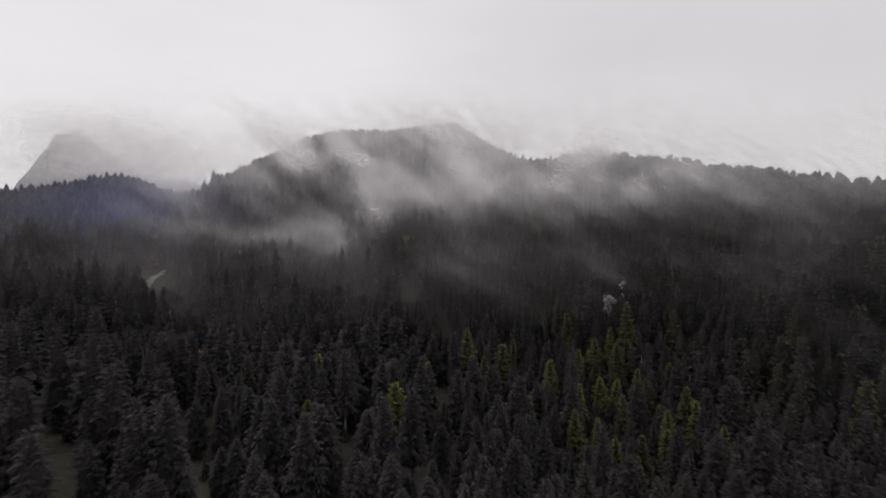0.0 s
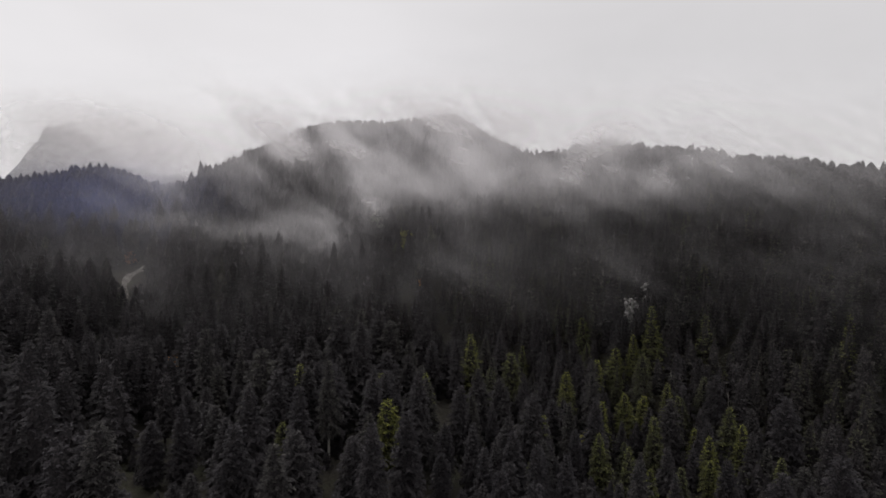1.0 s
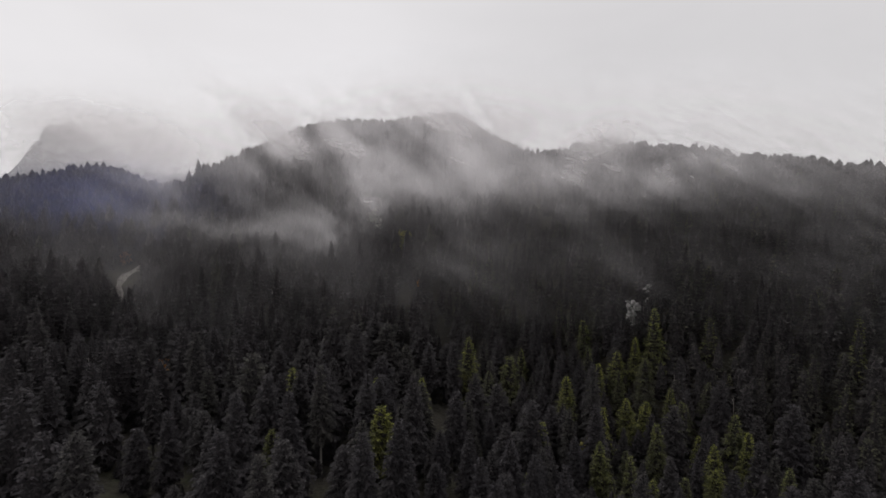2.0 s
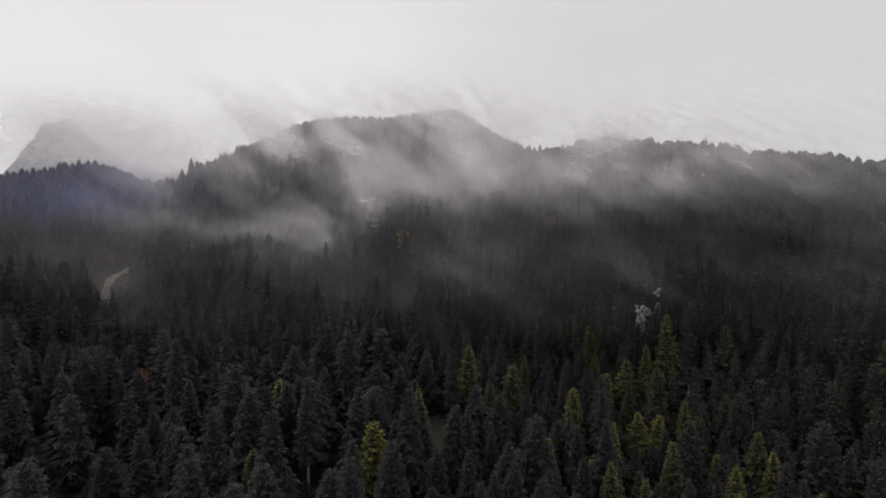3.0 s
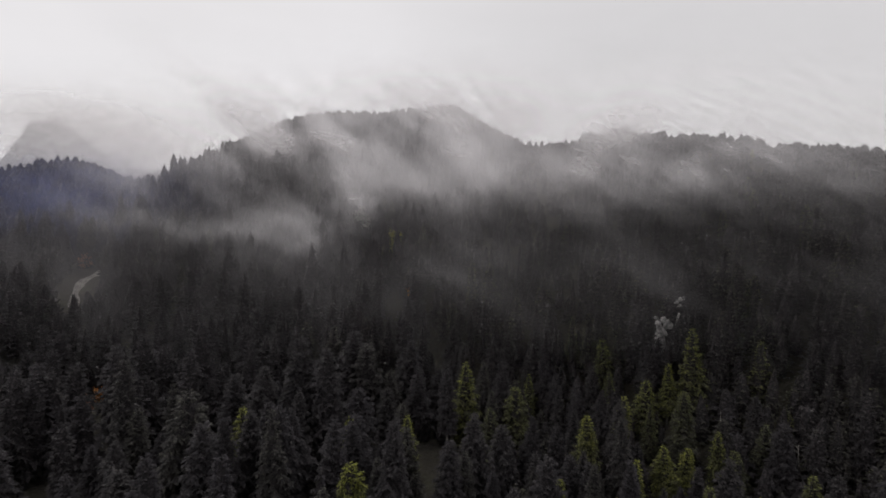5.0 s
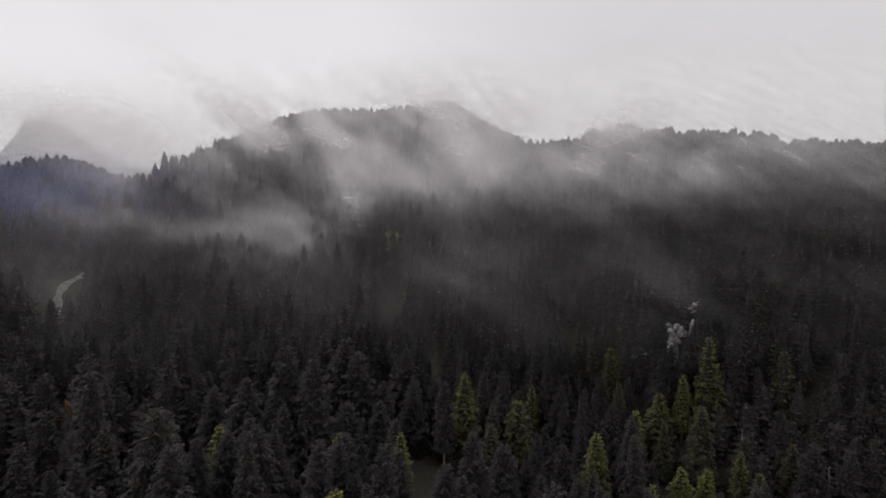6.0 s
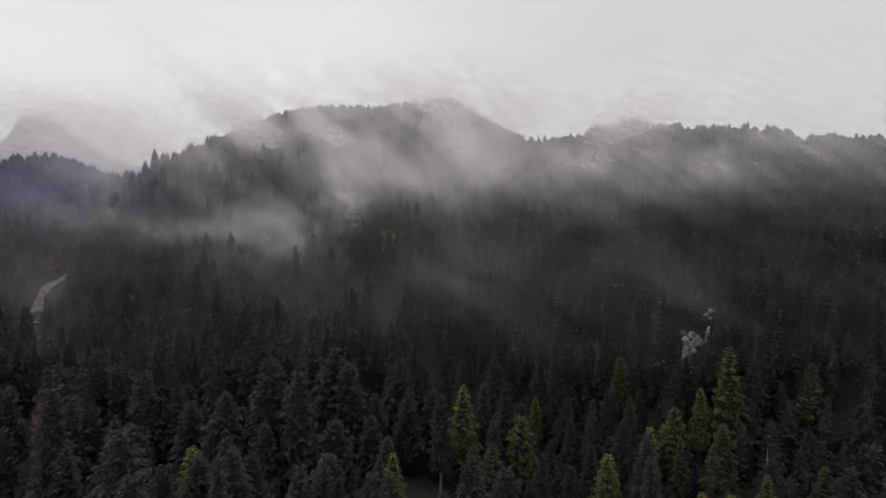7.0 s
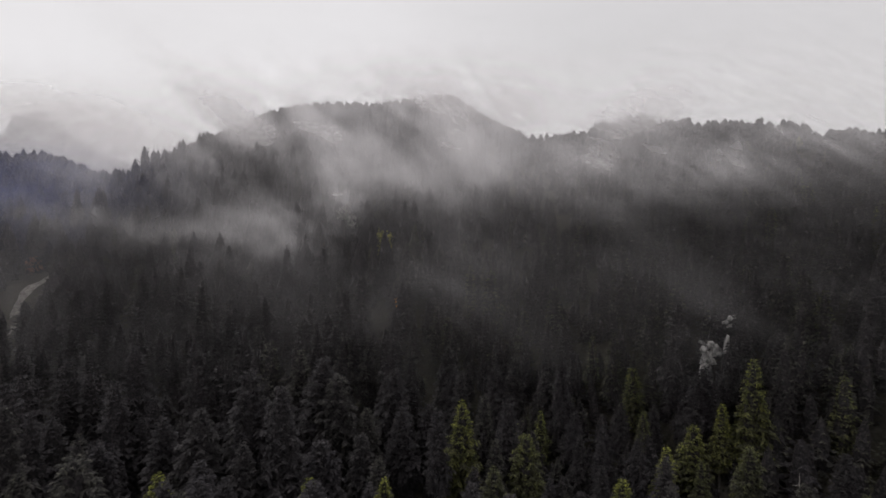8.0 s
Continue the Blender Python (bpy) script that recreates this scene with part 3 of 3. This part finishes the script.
autumn_tree("rust-red tree above the gravel track", -164, 305.5, 43.0, 6, 2.8, leaf_red, 7, 0.35, 480)
autumn_tree("pale dry broadleaf tree half lost in mist", -34, 306, 66, 9, 3.4, leaf_pale, 9, 0.4, 420)
autumn_tree("pale yellow tree low in the forest", 34, 151, 8.5, 3.0, 1.0, leaf_yellow, 8, 0.25, 220)


def dead_fir(x, y, tall, seed):
    g = np.random.RandomState(seed)
    z = ground_at(x, y) - 0.2
    tree = tagged(new("dead_fir"), "bleached dead fir with broken bare branches", "dead tree", "dead firs")
    tree.matrix_basis = pose(x, y, z)
    stem = limb_line(g, (0, 0, 0), (0, 0, 1), tall, 0.04)
    part("trunk", joined("trunk", [tube(stem, (0.22, 0.18, 0.14, 0.09, 0.03))], bark_pale), tree)
    for n in range(16):
        i = g.randint(2, 4)
        u = g.rand()
        p0 = stem[i] * (1 - u) + stem[i + 1] * u
        a = g.uniform(0, 6.28)
        p = limb_line(g, p0, (math.cos(a), math.sin(a), g.uniform(-0.2, 0.5)), g.uniform(0.7, 1.8), 0.25)
        part("branch", joined("branch", [tube(p, (0.045, 0.04, 0.03, 0.02, 0.01), 4)], bark_pale), tree)


dead_fir(73.5, 158, 9.0, 1)
dead_fir(62, 166, 13.0, 2)
dead_fir(-96, 172, 17.0, 3)


def crag(label, x, y, top, blocks, wide, deep, seed):
    """A weathered limestone outcrop: split angular blocks, broad above and narrow below, on a buried foot."""
    g = np.random.RandomState(seed)
    z0 = min(ground_at(x + a, y + b) for a in (-2, 0, 2) for b in (-2, 0, 2)) - 0.5
    rock = tagged(new("rock_outcrop"), label, "rock")
    rock.matrix_basis = pose(x, y, z0)
    high = top - z0

    def block(cx, cy, low, up, w, d):
        bm = bmesh.new()
        for _ in range(22):
            p = g.uniform(-1, 1, 3)
            p[:2] *= 1 - 0.25 * p[2]
            bm.verts.new((cx + p[0] * w, cy + p[1] * d, low + (p[2] + 1) / 2 * (up - low)))
        made = bmesh.ops.convex_hull(bm, input=bm.verts[:])
        bmesh.ops.delete(bm, geom=list(set(v for v in made["geom_interior"] + made["geom_unused"] if isinstance(v, bmesh.types.BMVert))), context="VERTS")
        bmesh.ops.subdivide_edges(bm, edges=bm.edges[:], cuts=2, use_grid_fill=True)
        off = Vector(g.uniform(0, 50, 3))
        for v in bm.verts:
            v.co += Vector((noise.noise(v.co * 1.1 + off), noise.noise(v.co * 1.1 - off), noise.noise(v.co * 1.3 + off * 2))) * 0.12 * w
        me = bpy.data.meshes.new("block")
        bm.to_mesh(me)
        bm.free()
        me.materials.append(rock_pale)
        part("block", me, rock)

    block(0, wide * 0.6, 0.0, high - deep * 0.75, wide * 0.5, wide * 0.4)
    for n in range(blocks):
        f = (n + 0.5) / blocks
        up = high - deep * f + g.uniform(-0.3, 0.3)
        half = wide * (1 - 0.6 * f)
        w = wide * g.uniform(0.16, 0.34)
        block(g.uniform(-1, 1) * (half - w * 0.5) - 0.25 * wide * f, g.uniform(-0.5, 0.2) * wide, max(0.0, up - g.uniform(1.2, 2.4) * w), up, w, w * g.uniform(0.6, 0.9))


crag("pale grey limestone outcrop showing between firs", 59.6, 190.0, 35.6, 26, 3.2, 4.6, 9)
crag("narrow pale limestone spur above the outcrop", 65.3, 193.5, 40.2, 13, 1.7, 2.6, 6)
crag("small pale rock on the wooded slope", 101, 186, 43, 3, 0.9, 1.5, 5)


def track():
    """A bare gravel track and its cut bank, draped on the ground."""
    line = [(-143, 264), (-147, 270), (-151, 277), (-156, 285), (-160, 292), (-161, 298), (-157, 303), (-151, 306)]
    V, Q = [], []
    n = 0
    for i in range(len(line) - 1):
        for k in range(6):
            u = k / 6
            x, y = (line[i][j] * (1 - u) + line[i + 1][j] * u for j in (0, 1))
            dx, dy = line[i + 1][0] - line[i][0], line[i + 1][1] - line[i][1]
            d = math.hypot(dx, dy)
            half = 1.8 + 0.5 * math.sin(n * 0.7)
            for j in range(7):
                s = (j / 3 - 1) * half + 0.35 * noise.noise(Vector((x, y, j * 1.7)))
                X, Y = x - dy / d * s, y + dx / d * s
                V.append((X, Y, ground_at(X, Y) + 0.3 + 0.12 * noise.noise(Vector((X, Y, 4)))))
            n += 1
    Q = grid_quads(7, n)
    ob = new("track", mesh_from("track", V, Q, [gravel], smooth=True))
    tagged(ob, "pale gravel track cut into the forested slope", "track", kind="structure")


track()


# ---- mist ----
def smooth(v, a, b):
    t = np.clip((v - a) / (b - a), 0, 1)
    return t * t * (3 - 2 * t)


def puff(field, x, y, z, rx, ry, rz, depth, fall=0.0):
    """One soft cloud of mist: its middle, half sizes, optical depth from front to back, and how steeply it falls towards the east."""
    field.append((x, y - 14, z + 4, rx, 1.5 * ry, rz, depth / (2.66 * ry), fall))


def density(field, x, y, z):
    """Extinction per metre of all puffs of a field."""
    rho = np.zeros(x.shape)
    for cx, cy, cz, rx, ry, rz, peak, fall in field:
        rho += peak * np.exp(-((x - cx) / rx) ** 2 - ((y - cy) / ry) ** 2 - ((z - cz + fall * (x - cx)) / rz) ** 2)
    return rho


def mist_layer(name, label, field, y0, step, xs, zs, mat, group, lean=1.1, haze=0.0):
    """A leaning layer of mist across the valley, as thick as the step to the next one."""
    X, Z = np.meshgrid(xs, zs)
    Y = y0 + lean * Z
    rho = density(field, X, Y, Z)
    if haze:
        over = Z - height(X, Y)
        rho *= 0.12 + 0.88 * smooth(over, 5, 24)
        west, east = smooth(X, -10, -130), smooth(X, 55, 110)
        rho = rho + haze * (1 + 0.6 * west * smooth(Y, 345, 305) + 2.6 * east) * (0.12 + 0.88 * smooth(Y, 185 - 55 * east, 250 - 65 * east)) * smooth(over, 75, 20)
    rho *= smooth(Z, zs[0], zs[0] + 8) * smooth(Z, zs[-1], zs[-1] - 25) * smooth(X, xs[0], xs[0] + 40) * smooth(X, xs[-1], xs[-1] - 40)
    depth = (rho * step).ravel()
    quads = grid_quads(len(xs), len(zs))
    quads = quads[depth[quads].max(axis=1) > 0.002]
    if len(quads) < 20:
        return
    used = np.unique(quads)
    index = np.zeros(len(depth), int)
    index[used] = np.arange(len(used))
    points = np.stack([X, Y, Z], -1).reshape(-1, 3)[used]
    tagged(new(name, mesh_from(name, points, index[quads], [mat], floats=[("depth", depth[used])], smooth=True)), label, "mist", group, "stuff")


SLOPE, SKYLINE, BLUE = [], [], []
# cloud about the big wooded hump
puff(SLOPE, -58, 420, 114, 62, 45, 19, 1.35)
puff(SLOPE, 4, 432, 126, 46, 45, 17, 1.5)
puff(SLOPE, -35, 462, 136, 85, 30, 13, 0.65)
puff(SLOPE, -65, 398, 96, 95, 40, 22, 0.7)
puff(SLOPE, -135, 345, 64, 40, 25, 13, 0.35)
puff(SLOPE, -72, 368, 88, 46, 26, 10, 1.0, 0.75)
puff(SLOPE, -98, 395, 100, 40, 26, 9, 0.7, 0.75)
puff(SLOPE, -76, 388, 94, 36, 26, 15, 0.7, 0.5)
puff(SLOPE, -142, 388, 82, 34, 30, 14, 0.7)
puff(SLOPE, -12, 384, 96, 34, 28, 15, 0.8)
# ragged lower hem of that cloud
puff(SLOPE, -5, 340, 80, 42, 25, 16, 0.8)
puff(SLOPE, -118, 314, 53, 30, 14, 5.5, 0.3, 0.12)
puff(SLOPE, -80, 316, 54, 12, 14, 11, 0.3)
puff(SLOPE, -47, 318, 62, 15, 15, 14, 0.6, 0.5)
puff(SLOPE, -58, 306, 51, 11, 12, 12, 0.35)
puff(SLOPE, -35, 318, 64, 6, 10, 9, 0.5)
puff(SLOPE, 27, 350, 84, 18, 25, 14, 0.7)
puff(SLOPE, 16, 268, 50, 14, 14, 17, 0.09)
puff(SLOPE, 3, 255, 38, 15, 14, 12, 0.03)
# the notch and the eastern flank
puff(SLOPE, 36, 425, 112, 26, 35, 20, 1.6)
puff(SLOPE, 50, 282, 83, 24, 25, 15, 1.4)
puff(SLOPE, 88, 255, 78, 60, 24, 13, 0.5)
puff(SLOPE, 128, 214, 72, 30, 18, 9, 0.45)
puff(SLOPE, 54, 266, 69, 14, 15, 11, 0.7)
puff(SLOPE, 80, 262, 85, 34, 22, 12, 1.4)
puff(SLOPE, 92, 285, 96, 34, 25, 10, 0.8)
puff(SLOPE, 92, 236, 76, 16, 15, 11, 0.9)
puff(SLOPE, 72, 248, 71, 26, 14, 7, 0.5)
puff(SLOPE, 108, 230, 80, 18, 15, 8, 0.5)
puff(SLOPE, 120, 212, 74, 15, 13, 8, 0.4)
puff(SLOPE, 124, 196, 61, 12, 12, 8, 0.2)
puff(SLOPE, 50, 212, 42, 26, 14, 13, 0.05)
for y0 in np.arange(80, 340, 10.0):
    mist_layer("mist_layer", "pale grey torn mist drifting across the wooded slope", SLOPE, y0, 10.0, np.arange(-330, 200, 6.0), np.arange(4, 205, 4.5), mist_white, "mist on the mountainside", haze=0.00053)
# cloud behind the western shoulder, before and over the far peak
puff(SKYLINE, -300, 640, 118, 110, 60, 32, 0.9)
puff(SKYLINE, -385, 735, 150, 68, 60, 38, 2.6)
puff(SKYLINE, -455, 735, 184, 62, 60, 16, 3.2)
puff(SKYLINE, -470, 700, 150, 90, 60, 42, 1.2)
for y0 in np.arange(330, 600, 50.0):
    mist_layer("cloud_layer", "low grey cloud behind the wooded shoulder", SKYLINE, y0, 50.0, np.arange(-1000, 60, 14.0), np.arange(30, 340, 8.0), mist_even, "cloud about the far peak", 1.4)
# added blue-tinted sheets that give the dark shoulder its hazy blue cast
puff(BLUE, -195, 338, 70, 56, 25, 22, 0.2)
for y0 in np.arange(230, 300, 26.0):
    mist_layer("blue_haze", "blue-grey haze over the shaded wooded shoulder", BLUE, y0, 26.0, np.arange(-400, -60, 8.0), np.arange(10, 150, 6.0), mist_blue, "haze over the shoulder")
